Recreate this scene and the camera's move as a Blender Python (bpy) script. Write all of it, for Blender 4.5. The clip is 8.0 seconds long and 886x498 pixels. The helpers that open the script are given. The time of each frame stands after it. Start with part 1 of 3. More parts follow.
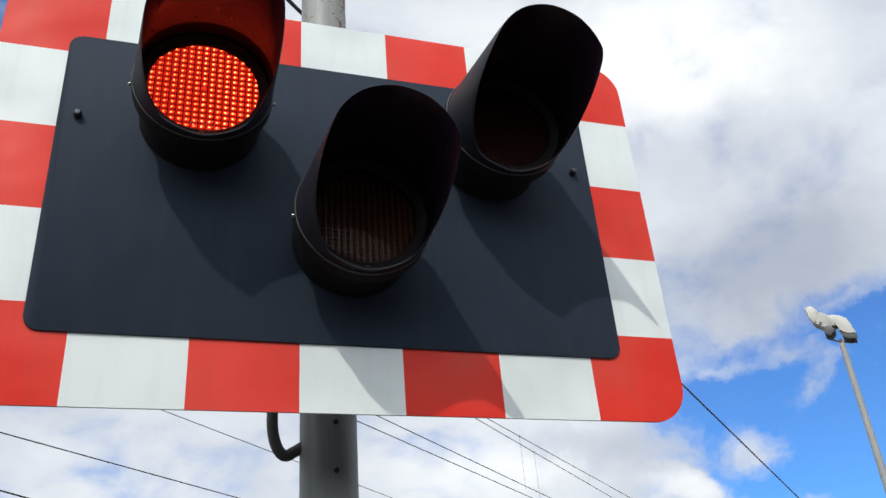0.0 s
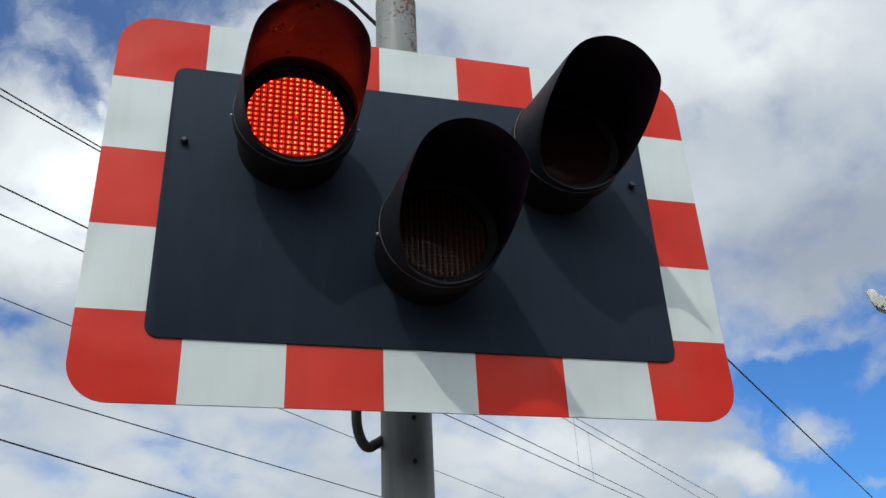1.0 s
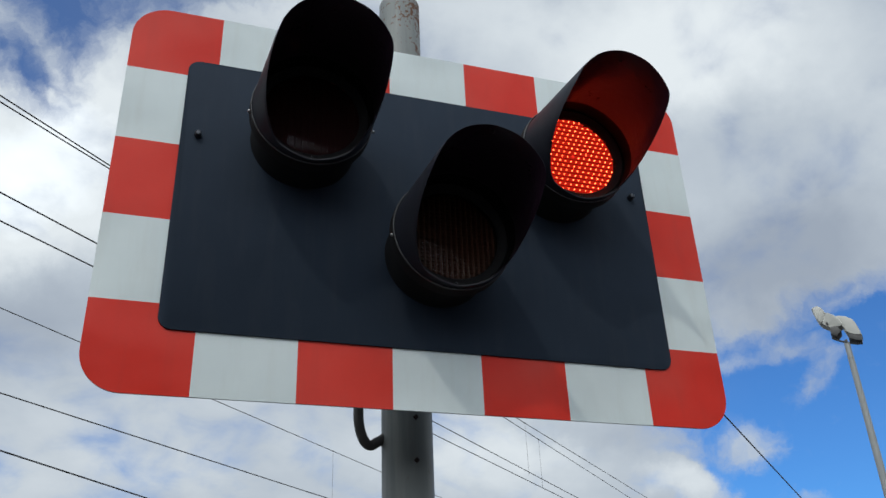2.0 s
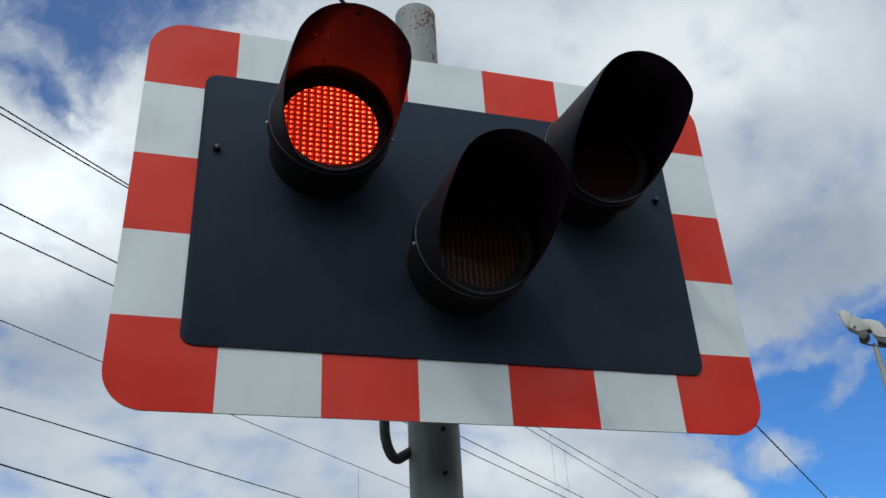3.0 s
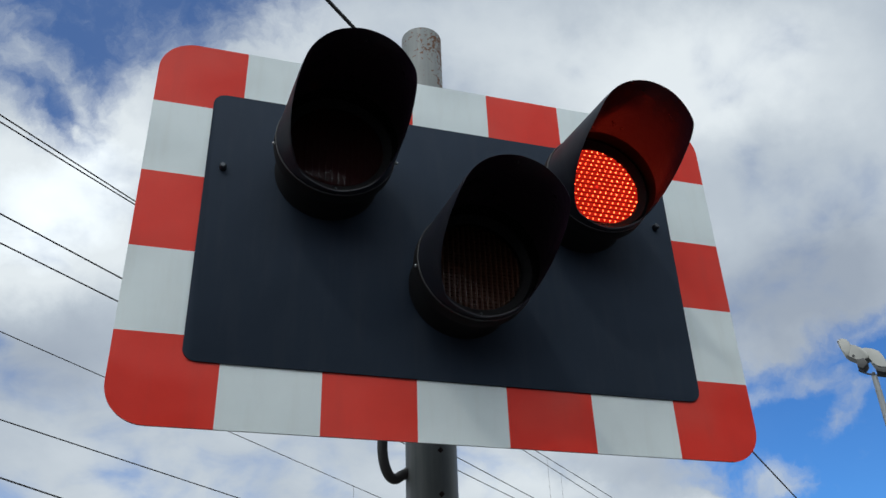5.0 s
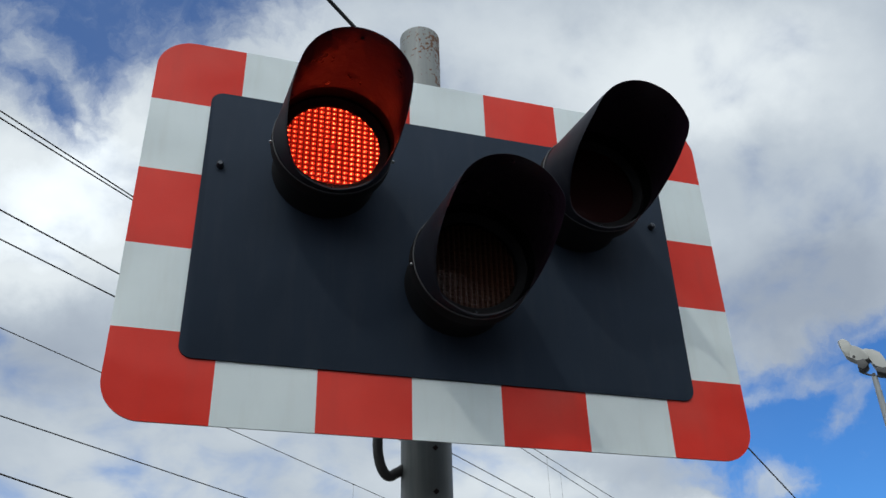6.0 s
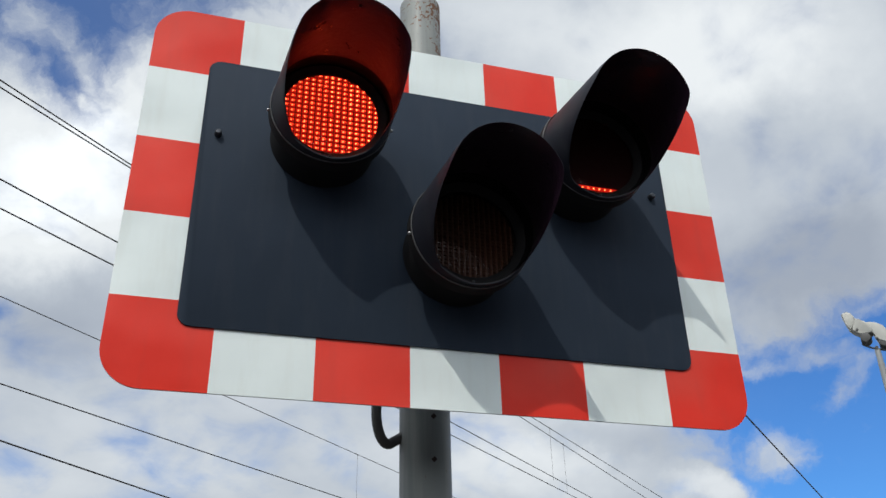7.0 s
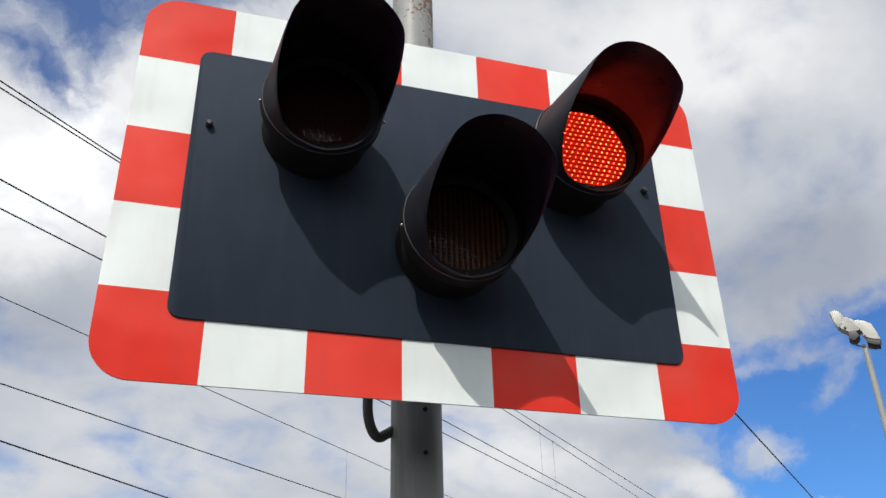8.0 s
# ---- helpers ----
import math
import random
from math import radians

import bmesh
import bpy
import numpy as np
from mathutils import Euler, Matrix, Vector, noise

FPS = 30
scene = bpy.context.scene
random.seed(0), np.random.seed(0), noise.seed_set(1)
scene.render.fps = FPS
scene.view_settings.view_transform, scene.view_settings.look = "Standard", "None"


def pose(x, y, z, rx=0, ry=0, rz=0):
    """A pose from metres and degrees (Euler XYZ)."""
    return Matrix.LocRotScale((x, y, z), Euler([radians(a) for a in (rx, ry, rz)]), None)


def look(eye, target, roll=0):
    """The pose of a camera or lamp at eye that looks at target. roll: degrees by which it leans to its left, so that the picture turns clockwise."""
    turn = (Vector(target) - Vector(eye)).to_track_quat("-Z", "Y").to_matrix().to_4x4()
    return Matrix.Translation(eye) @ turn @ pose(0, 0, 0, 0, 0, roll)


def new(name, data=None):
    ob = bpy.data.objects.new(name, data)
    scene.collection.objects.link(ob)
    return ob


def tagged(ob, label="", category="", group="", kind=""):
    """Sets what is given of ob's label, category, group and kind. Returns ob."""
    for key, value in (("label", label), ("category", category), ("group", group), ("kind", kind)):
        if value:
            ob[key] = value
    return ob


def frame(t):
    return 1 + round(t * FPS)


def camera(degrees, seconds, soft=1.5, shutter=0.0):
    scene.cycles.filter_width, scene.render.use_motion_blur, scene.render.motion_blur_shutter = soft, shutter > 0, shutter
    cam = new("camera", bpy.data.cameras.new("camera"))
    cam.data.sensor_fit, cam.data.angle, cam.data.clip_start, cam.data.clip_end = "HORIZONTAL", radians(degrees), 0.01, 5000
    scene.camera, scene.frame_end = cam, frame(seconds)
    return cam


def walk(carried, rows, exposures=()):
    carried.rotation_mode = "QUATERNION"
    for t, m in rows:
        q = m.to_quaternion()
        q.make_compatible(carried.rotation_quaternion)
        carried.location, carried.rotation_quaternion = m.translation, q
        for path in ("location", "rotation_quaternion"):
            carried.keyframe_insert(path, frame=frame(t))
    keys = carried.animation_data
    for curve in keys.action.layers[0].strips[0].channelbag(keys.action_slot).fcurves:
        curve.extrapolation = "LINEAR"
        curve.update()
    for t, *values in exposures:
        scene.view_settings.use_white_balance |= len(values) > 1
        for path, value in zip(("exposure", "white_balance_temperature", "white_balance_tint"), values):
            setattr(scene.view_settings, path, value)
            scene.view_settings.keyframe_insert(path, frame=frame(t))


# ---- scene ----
cam = camera(53.7, 8.0)
PATH = [
    (0, (-0.322, -1.444, 1.698), (0.294, 0.291, 2.717), -4.9),
    (0.3, (-0.306, -1.51, 1.685), (0.209, 0.187, 2.707), -5.2),
    (0.5, (-0.303, -1.559, 1.68), (0.031, -0.062, 2.515), -3.3),
    (0.7, (-0.33, -1.583, 1.678), (0.037, 0.022, 2.552), -2.2),
    (1, (-0.406, -1.603, 1.686), (0.052, 0.049, 2.588), -2.9),
    (1.2, (-0.46, -1.61, 1.684), (0.077, 0.077, 2.614), -3.7),
    (2.3, (-0.53, -1.576, 1.674), (0.049, 0.094, 2.61), -2.4),
    (2.5, (-0.526, -1.565, 1.676), (0.052, 0.104, 2.615), -2.5),
    (3, (-0.526, -1.563, 1.68), (0.004, 0.107, 2.643), -3.2),
    (3.5, (-0.517, -1.574, 1.676), (-0.032, 0.101, 2.655), -2.6),
    (4, (-0.52, -1.581, 1.684), (0.039, 0.075, 2.657), -3.6),
    (4.5, (-0.534, -1.582, 1.678), (-0.013, 0.075, 2.67), -1.9),
    (4.7, (-0.534, -1.581, 1.676), (-0.009, 0.072, 2.672), -2.0),
    (5.8, (-0.536, -1.591, 1.673), (-0.014, 0.053, 2.686), -2.0),
    (6, (-0.525, -1.592, 1.67), (-0.003, 0.059, 2.67), -1.7),
    (6.5, (-0.525, -1.586, 1.666), (-0.012, 0.091, 2.627), -1.3),
    (7, (-0.512, -1.592, 1.664), (0.008, 0.092, 2.61), -1.4),
    (7.5, (-0.508, -1.591, 1.666), (0.026, 0.091, 2.607), -1.4),
    (8, (-0.513, -1.579, 1.659), (0.029, 0.101, 2.599), -1.5),
]
walk(cam, [(t, look(eye, target, roll)) for t, eye, target, roll in PATH],
     exposures=[(0, 0.20, 6370, 9), (0.5, -0.10, 6170, 6), (1, -0.13, 6200, 6), (2.5, -0.22, 6080, 5), (6, -0.20, 6080, 5), (7, -0.12, 6260, 7), (8, -0.10, 6480, 10)])

# ---- daylight ----
TO_SUN = Vector((-0.655, -1.0, 1.275)).normalized()
sun_data = bpy.data.lights.new("sun", "SUN")
sun_data.energy, sun_data.angle, sun_data.color = 3.8, radians(0.5), (1.0, 0.93, 0.83)
sun = new("sun", sun_data)
sun.matrix_world = look(TO_SUN * 60, (0, 0, 0))


class Nodes:
    """A short way to wire shader nodes."""

    def __init__(self, tree):
        self.tree = tree
        tree.nodes.clear()

    def add(self, kind, sets=None, **ins):
        n = self.tree.nodes.new(kind)
        for k, v in (sets or {}).items():
            if k == "ramp":
                while len(n.color_ramp.elements) < len(v):
                    n.color_ramp.elements.new(0.5)
                for e, (p, c) in zip(n.color_ramp.elements, v):
                    e.position, e.color = p, (c, c, c, 1) if isinstance(c, (int, float)) else (*c, 1)
            else:
                setattr(n, k, v)
        for k, v in ins.items():
            key = int(k[1:]) if k[0] == "i" and k[1:].isdigit() else k.replace("_", " ")
            self.put(n.inputs[key], v)
        return n

    def put(self, socket, v):
        if isinstance(v, bpy.types.NodeSocket):
            self.tree.links.new(v, socket)
        elif isinstance(v, bpy.types.Node):
            self.tree.links.new(v.outputs[0], socket)
        else:
            socket.default_value = v

    def math(self, op, a, b=0.0, clamp=False):
        return self.add("ShaderNodeMath", {"operation": op, "use_clamp": clamp}, i0=a, i1=b).outputs[0]

    def noise(self, vec, scale, detail=4.0, rough=0.55, warp=0.0):
        return self.add("ShaderNodeTexNoise", Vector=vec, Scale=scale, Detail=detail, Roughness=rough, Distortion=warp).outputs[0]

    def ramp(self, fac, stops):
        return self.add("ShaderNodeValToRGB", {"ramp": stops}, Fac=fac).outputs[0]

    def mix(self, fac, a, b, how="MIX"):
        n = self.add("ShaderNodeMix", {"data_type": "RGBA", "blend_type": how})
        self.put(n.inputs[0], fac), self.put(n.inputs[6], a), self.put(n.inputs[7], b)
        return n.outputs[2]


NORTH, EAST, UP = (0.2428, 0.8375, 0.4896), (0.9656, -0.2569, -0.0395), (-0.0927, -0.4823, 0.8711)


def build_sky():
    world = bpy.data.worlds.new("sky")
    world.use_nodes = True
    scene.world = world
    n = Nodes(world.node_tree)
    way = n.add("ShaderNodeTexCoord").outputs["Generated"]
    blue = n.add("ShaderNodeTexSky", {"sky_type": "NISHITA", "sun_disc": False, "sun_elevation": math.asin(TO_SUN.z),
                                      "sun_rotation": math.atan2(TO_SUN.x, TO_SUN.y), "air_density": 1.0,
                                      "dust_density": 0.4, "ozone_density": 2.5}).outputs[0]
    blue = n.mix(1.0, blue, (0.037, 0.083, 0.139, 1), "MULTIPLY")
    split = n.add("ShaderNodeSeparateXYZ", i0=way)
    # the clouds lie on a level sheet high above
    flat = n.math("ADD", n.math("MAXIMUM", split.outputs[2], 0.0), 0.42)
    sheet = n.add("ShaderNodeCombineXYZ", i0=n.math("DIVIDE", split.outputs[0], flat), i1=n.math("DIVIDE", split.outputs[1], flat), i2=0.0).outputs[0]
    big = n.noise(sheet, 3.7, 9.0, 0.56, 0.3)
    fine = n.noise(sheet, 9.0, 7.0, 0.54, 0.35)
    tone = n.noise(sheet, 2.6, 7.0, 0.52, 0.25)

    def near(to, degrees, weight):
        v = Vector(to).normalized()
        d = n.add("ShaderNodeVectorMath", {"operation": "DOT_PRODUCT"}, i0=way, i1=tuple(v)).outputs["Value"]
        far = math.cos(radians(degrees))
        return n.math("MULTIPLY", n.add("ShaderNodeMapRange", {"interpolation_type": "SMOOTHSTEP"}, Value=d, From_Min=far, From_Max=1.0 - 0.1 * (1 - far)).outputs[0], weight)

    def along(axis):
        return n.add("ShaderNodeVectorMath", {"operation": "DOT_PRODUCT"}, i0=way, i1=axis).outputs["Value"]

    # a chart of the northern sky, tangent to it 30 degrees up: x to the east, y up
    depth = n.math("MAXIMUM", along(NORTH), 0.1)
    chart = n.add("ShaderNodeCombineXYZ", i0=n.math("DIVIDE", along(EAST), depth), i1=n.math("DIVIDE", along(UP), depth), i2=0.0).outputs[0]
    ragged = n.add("ShaderNodeTexNoise", Vector=chart, Scale=9.0, Detail=6.0, Roughness=0.6).outputs["Color"]
    ragged = n.add("ShaderNodeVectorMath", {"operation": "MULTIPLY_ADD"}, i0=ragged, i1=(0.11, 0.11, 0.0), i2=(-0.055, -0.055, 0.0)).outputs[0]
    chart = n.add("ShaderNodeVectorMath", {"operation": "ADD"}, i0=chart, i1=ragged).outputs[0]

    def mass(x, y, wide, high, lean, weight):
        """A soft oval bank of cloud, or a gap."""
        m = n.add("ShaderNodeMapping", {"vector_type": "TEXTURE"}, Vector=chart, Location=(x, y, 0), Rotation=(0, 0, radians(lean)), Scale=(wide, high, 1)).outputs[0]
        r = n.add("ShaderNodeVectorMath", {"operation": "LENGTH"}, i0=m).outputs["Value"]
        return n.math("MULTIPLY", n.add("ShaderNodeMapRange", {"interpolation_type": "SMOOTHSTEP"}, Value=r, From_Min=1.7, From_Max=0.1).outputs[0], weight)

    def total(rows, start):
        for row in rows:
            start = n.math("ADD", start, mass(*row))
        return start

    cover = n.math("ADD", n.math("MULTIPLY", n.math("SUBTRACT", big, 0.5), 1.1), n.math("MULTIPLY", n.math("SUBTRACT", fine, 0.5), 1.05))
    cover = total(((-0.45, -0.27, 0.06, 0.03, 0, -0.22), (-0.35, -0.22, 0.22, 0.04, -10, -0.06), (-0.50, -0.10, 0.03, 0.02, 0, -0.4)), n.math("ADD", cover, 0.67))
    cover = n.add("ShaderNodeMapRange", {"interpolation_type": "SMOOTHSTEP"}, Value=cover, From_Min=-0.10, From_Max=0.72).outputs[0]

    # two gaps in the cloud, where blue shows between torn banks and thin veils
    tatter = n.noise(chart, 34.0, 8.0, 0.62, 0.2)
    wisp = n.noise(n.add("ShaderNodeMapping", Vector=chart, Rotation=(0, 0, radians(48)), Scale=(14, 40, 1)).outputs[0], 1.0, 6.0, 0.6, 0.3)
    shreds = n.math("ADD", n.math("MULTIPLY", n.math("SUBTRACT", tatter, 0.5), 0.85), n.math("MULTIPLY", n.math("SUBTRACT", wisp, 0.5), 0.42))

    def gap(around, banks, haze):
        """Clouds of a stretch of sky that is otherwise clear: an oval (x, y, wide, high), its banks and a faint haze."""
        thick = total(banks, shreds)
        thick = n.add("ShaderNodeMapRange", {"interpolation_type": "SMOOTHSTEP"}, Value=thick, From_Min=0.05, From_Max=1.15, To_Min=haze).outputs[0]
        m = n.add("ShaderNodeMapping", {"vector_type": "TEXTURE"}, Vector=chart, Location=(*around[:2], 0), Scale=(*around[2:], 1)).outputs[0]
        r = n.add("ShaderNodeVectorMath", {"operation": "LENGTH"}, i0=m).outputs["Value"]
        edge = n.add("ShaderNodeMapRange", {"interpolation_type": "SMOOTHSTEP"}, Value=r, From_Min=1.15, From_Max=0.85).outputs[0]
        here = n.add("ShaderNodeMix", {"data_type": "FLOAT"})
        n.put(here.inputs[0], edge), n.put(here.inputs[2], cover), n.put(here.inputs[3], thick)
        return here.outputs[0]

    cover = gap((0.50, -0.20, 0.20, 0.17), ((0.40, -0.01, 0.13, 0.088, 20, 1.5), (0.54, 0.03, 0.10, 0.065, 20, 1.5), (0.41, -0.080, 0.045, 0.020, 10, 0.30), (0.375, -0.137, 0.045, 0.010, -5, 0.42), (0.455, -0.122, 0.040, 0.018, 10, 0.46),
                                            (0.497, -0.150, 0.024, 0.026, -30, 0.58), (0.478, -0.180, 0.022, 0.013, 20, 0.45), (0.530, -0.068, 0.050, 0.010, 22, 0.35), (0.410, -0.238, 0.036, 0.026, 10, 0.80), (0.345, -0.285, 0.050, 0.022, -22, 1.4),
                                            (0.30, -0.235, 0.06, 0.05, 0, 0.8), (0.47, -0.300, 0.03, 0.012, 0, 0.5)), 0.05)
    cover = gap((-0.36, 0.275, 0.25, 0.16), ((-0.52, 0.105, 0.145, 0.072, -29, 1.7), (-0.255, 0.125, 0.115, 0.105, -8, 1.7), (-0.12, 0.22, 0.10, 0.10, 0, 1.1), (-0.450, 0.240, 0.085, 0.026, -52, 0.50), (-0.475, 0.212, 0.030, 0.030, 0, 0.42),
                                              (-0.405, 0.185, 0.040, 0.010, -50, 0.22), (-0.33, 0.28, 0.12, 0.020, 0, 0.20), (-0.395, 0.143, 0.018, 0.008, -30, 0.4)), 0.10)
    bright = n.math("ADD", n.math("MULTIPLY", n.math("SUBTRACT", tone, 0.5), 0.85), n.math("ADD", n.math("MULTIPLY", n.math("SUBTRACT", fine, 0.5), 0.26), 0.55))
    bright = total(((-0.355, 0.145, 0.05, 0.06, 0, 0.4), (-0.42, 0.05, 0.12, 0.09, 0, 0.85), (-0.43, -0.11, 0.12, 0.05, 0, -0.42), (0.30, 0.22, 0.17, 0.08, 10, 0.62), (0.45, 0.10, 0.12, 0.07, 0, -0.12),
                    (0.45, -0.02, 0.16, 0.065, 10, -0.62), (0.47, -0.14, 0.10, 0.06, 0, -0.15), (0.10, 0.26, 0.10, 0.05, 0, 0.2), (-0.12, 0.25, 0.08, 0.05, 0, 0.1), (0.340, -0.284, 0.045, 0.02, 0, 0.40), (0.25, -0.225, 0.11, 0.03, 0, -0.3), (0.41, -0.245, 0.05, 0.03, 0, 0.05),
                    (0.06, -0.265, 0.14, 0.035, 0, 0.22), (0.17, -0.245, 0.05, 0.02, 0, 0.2)), bright)
    bright = n.math("ADD", bright, near(tuple(TO_SUN), 60, 1.6))
    cloud = n.ramp(bright, [(0.0, (0.41, 0.445, 0.52)), (0.5, (0.605, 0.637, 0.69)), (1.0, (0.95, 0.955, 0.96))])
    glare = n.math("ADD", 1.0, n.math("MULTIPLY", n.math("MAXIMUM", n.math("SUBTRACT", bright, 1.1), 0.0), 1.0))
    cloud = n.add("ShaderNodeVectorMath", {"operation": "SCALE"}, i0=cloud, Scale=glare).outputs[0]
    n.add("ShaderNodeOutputWorld", Surface=n.add("ShaderNodeBackground", Color=n.mix(cover, blue, cloud), Strength=1.0))


build_sky()


# ---- materials ----
def material(name, build):
    m = bpy.data.materials.new(name)
    m.use_nodes = True
    n = Nodes(m.node_tree)
    at = n.add("ShaderNodeTexCoord").outputs["Object"]
    n.add("ShaderNodeOutputMaterial", Surface=build(n, at))
    return m


def surface(n, colour, rough, bump=None, strength=0.2, distance=0.002, under=None, **more):
    if bump is not None:
        more["Normal"] = n.add("ShaderNodeBump", Strength=strength, Distance=distance, Height=bump)
        if under is not None:
            n.put(more["Normal"].inputs["Normal"], under)
    return n.add("ShaderNodeBsdfPrincipled", Base_Color=colour, Roughness=rough, **more)


def sheeting(low, high, grime, pale):
    """Reflective sheeting: a fine cell pattern under a clear film, with streaks of dirt that rain has left."""
    def build(n, at):
        stretch = n.add("ShaderNodeMapping", Vector=at, Scale=(26, 26, 3.5))
        streak = n.noise(stretch.outputs[0], 1.0, 5.0)
        blotch = n.noise(at, 5.0, 4.0)
        cell = n.noise(at, 900.0, 2.0)
        # the sheet is not quite flat: it was rolled on by hand and lifts a little
        wave = n.add("ShaderNodeBump", Strength=1.0, Distance=0.020, Height=n.noise(at, 4.2, 2.0, 0.4))
        col = n.mix(n.ramp(blotch, [(0.35, 0), (0.7, 1)]), low, high)
        sheen = n.add("ShaderNodeObjectInfo").outputs["Random"]
        # soft reflections on the film, painted in as patches of the pale tone
        sheen_patch = n.math("MULTIPLY", n.ramp(n.noise(at, 3.4, 2.0), [(0.42, 0), (0.66, 1)]), n.math("ADD", 0.10, n.math("MULTIPLY", sheen, 0.40)))
        col = n.mix(sheen_patch, col, pale)
        col = n.mix(n.math("MULTIPLY", n.ramp(streak, [(0.52, 0), (0.78, 1)]), 0.22), col, grime)
        return surface(n, col, n.math("ADD", 0.27, n.math("MULTIPLY", streak, 0.16)), cell, 0.06, 0.0004, wave, Specular_IOR_Level=0.17)
    return build


def black_paint(tint, rough, scale=1.0, shine=0.25):
    def build(n, at):
        mottle = n.noise(at, 9.0 * scale, 5.0)
        grain = n.noise(at, 700.0, 2.0)
        dust = n.noise(n.add("ShaderNodeMapping", Vector=at, Scale=(30, 30, 4)).outputs[0], 1.0, 6.0)
        col = n.mix(mottle, tuple(c * 0.85 for c in tint) + (1,), tuple(c * 1.15 for c in tint) + (1,))
        col = n.mix(n.math("MULTIPLY", n.ramp(dust, [(0.5, 0), (0.8, 1)]), 0.04), col, (0.22, 0.21, 0.19, 1))
        return surface(n, col, n.math("ADD", rough, n.math("MULTIPLY", mottle, 0.12)), grain, 0.12, 0.0005, Specular_IOR_Level=shine)
    return build


def steel_post(n, at):
    """Galvanised grey steel with small rust spots, thicker towards one side and the rim."""
    shade = n.noise(at, 6.0, 5.0)
    streak = n.noise(n.add("ShaderNodeMapping", Vector=at, Scale=(40, 40, 2.5)).outputs[0], 1.0, 4.0)
    col = n.mix(shade, (0.128, 0.143, 0.143, 1), (0.222, 0.237, 0.233, 1))
    col = n.mix(n.math("MULTIPLY", n.ramp(streak, [(0.45, 0), (0.75, 1)]), 0.35), col, (0.43, 0.42, 0.375, 1))
    spots = n.noise(at, 105.0, 3.0, 0.6)
    axes = n.add("ShaderNodeSeparateXYZ", i0=at)
    patch = n.math("ADD", n.noise(at, 14.0, 4.0), n.math("MULTIPLY", axes.outputs[0], 2.2))
    # the coating is worst near the open top and nearly whole further down
    patch = n.math("ADD", patch, n.add("ShaderNodeMapRange", Value=axes.outputs[2], From_Min=2.3, From_Max=3.45, To_Min=-0.24, To_Max=0.05).outputs[0])
    rust = n.ramp(n.math("ADD", spots, n.math("MULTIPLY", n.math("SUBTRACT", patch, 0.5), 0.55)), [(0.605, 0), (0.635, 1)])
    col = n.mix(rust, col, n.mix(spots, (0.05, 0.022, 0.012, 1), (0.17, 0.075, 0.035, 1)))
    return surface(n, col, n.math("ADD", 0.5, n.math("MULTIPLY", rust, 0.35)), n.math("ADD", shade, rust), 0.25, 0.002)


def moulded(tint):
    """The inside of a hood: black plastic with a soft shine and the faint waviness of its mould."""
    def build(n, at):
        wave = n.noise(at, 55.0, 3.0, 0.6)
        grime = n.noise(at, 22.0, 5.0, 0.6)
        col = n.mix(grime, tuple(c * 0.6 for c in tint) + (1,), tuple(c * 1.4 for c in tint) + (1,))
        return surface(n, col, n.math("ADD", 0.20, n.math("MULTIPLY", grime, 0.22)), wave, 0.35, 0.004, Specular_IOR_Level=0.42)
    return build


def plain(colour, rough, vary=0.15, scale=20.0, **more):
    def build(n, at):
        f = n.noise(at, scale, 4.0)
        col = n.mix(f, tuple(c * (1 - vary) for c in colour) + (1,), tuple(min(1, c * (1 + vary)) for c in colour) + (1,))
        return surface(n, col, rough, f, 0.1, 0.001, **more)
    return build


def glowing(colour, strength, scale=160.0, spread=1.0):
    def build(n, at):
        f = n.math("ADD", 0.5, n.math("MULTIPLY", n.math("SUBTRACT", n.noise(at, scale, 2.0), 0.5), spread))
        return n.add("ShaderNodeEmission", Color=(*colour, 1), Strength=n.math("MULTIPLY", n.math("MAXIMUM", n.math("ADD", 0.55, n.math("MULTIPLY", f, 0.9)), 0.12), strength))
    return build


def clear_cover(tint):
    """Thin clear plastic with a soft shine."""
    def build(n, at):
        shine = n.add("ShaderNodeBsdfGlossy", Color=(1, 1, 1, 1), Roughness=0.06)
        open_ = n.add("ShaderNodeBsdfTransparent", Color=(*tint, 1))
        return n.add("ShaderNodeMixShader", i0=n.math("MULTIPLY", n.add("ShaderNodeFresnel", IOR=1.4).outputs[0], 0.14), i1=open_.outputs[0], i2=shine.outputs[0])
    return build


def asphalt(n, at):
    grit = n.noise(at, 140.0, 3.0)
    worn = n.noise(at, 0.7, 5.0)
    col = n.mix(n.math("MULTIPLY", grit, worn), (0.030, 0.030, 0.032, 1), (0.095, 0.092, 0.088, 1))
    return surface(n, col, 0.9, grit, 0.5, 0.004)


def thin_cloud(n, at):
    """A drifting bank of vapour: thick in its body, thin towards its trailing edge."""
    along = n.add("ShaderNodeSeparateXYZ", i0=at).outputs[0]
    ragged = n.math("MULTIPLY", n.math("SUBTRACT", n.noise(at, 0.09, 4.0), 0.5), 6.0)
    place = n.add("ShaderNodeMapRange", Value=n.math("ADD", along, ragged), From_Min=-10.0, From_Max=90.0).outputs[0]
    thick = n.ramp(place, CLOUD_BODY)
    white = n.add("ShaderNodeBsdfTranslucent", Color=(0.9, 0.9, 0.9, 1))
    return n.add("ShaderNodeMixShader", i0=thick, i1=n.add("ShaderNodeBsdfTransparent").outputs[0], i2=white.outputs[0])


# along the bank: clear behind it, then its edge, its thick body and a thinner front
CLOUD_BODY = [(0.0, 0.0), (0.10, 0.0), (0.145, 0.15), (0.20, 0.42), (0.26, 0.74), (0.32, 0.86), (0.60, 0.86), (0.72, 0.80), (0.82, 0.60), (0.90, 0.50)]

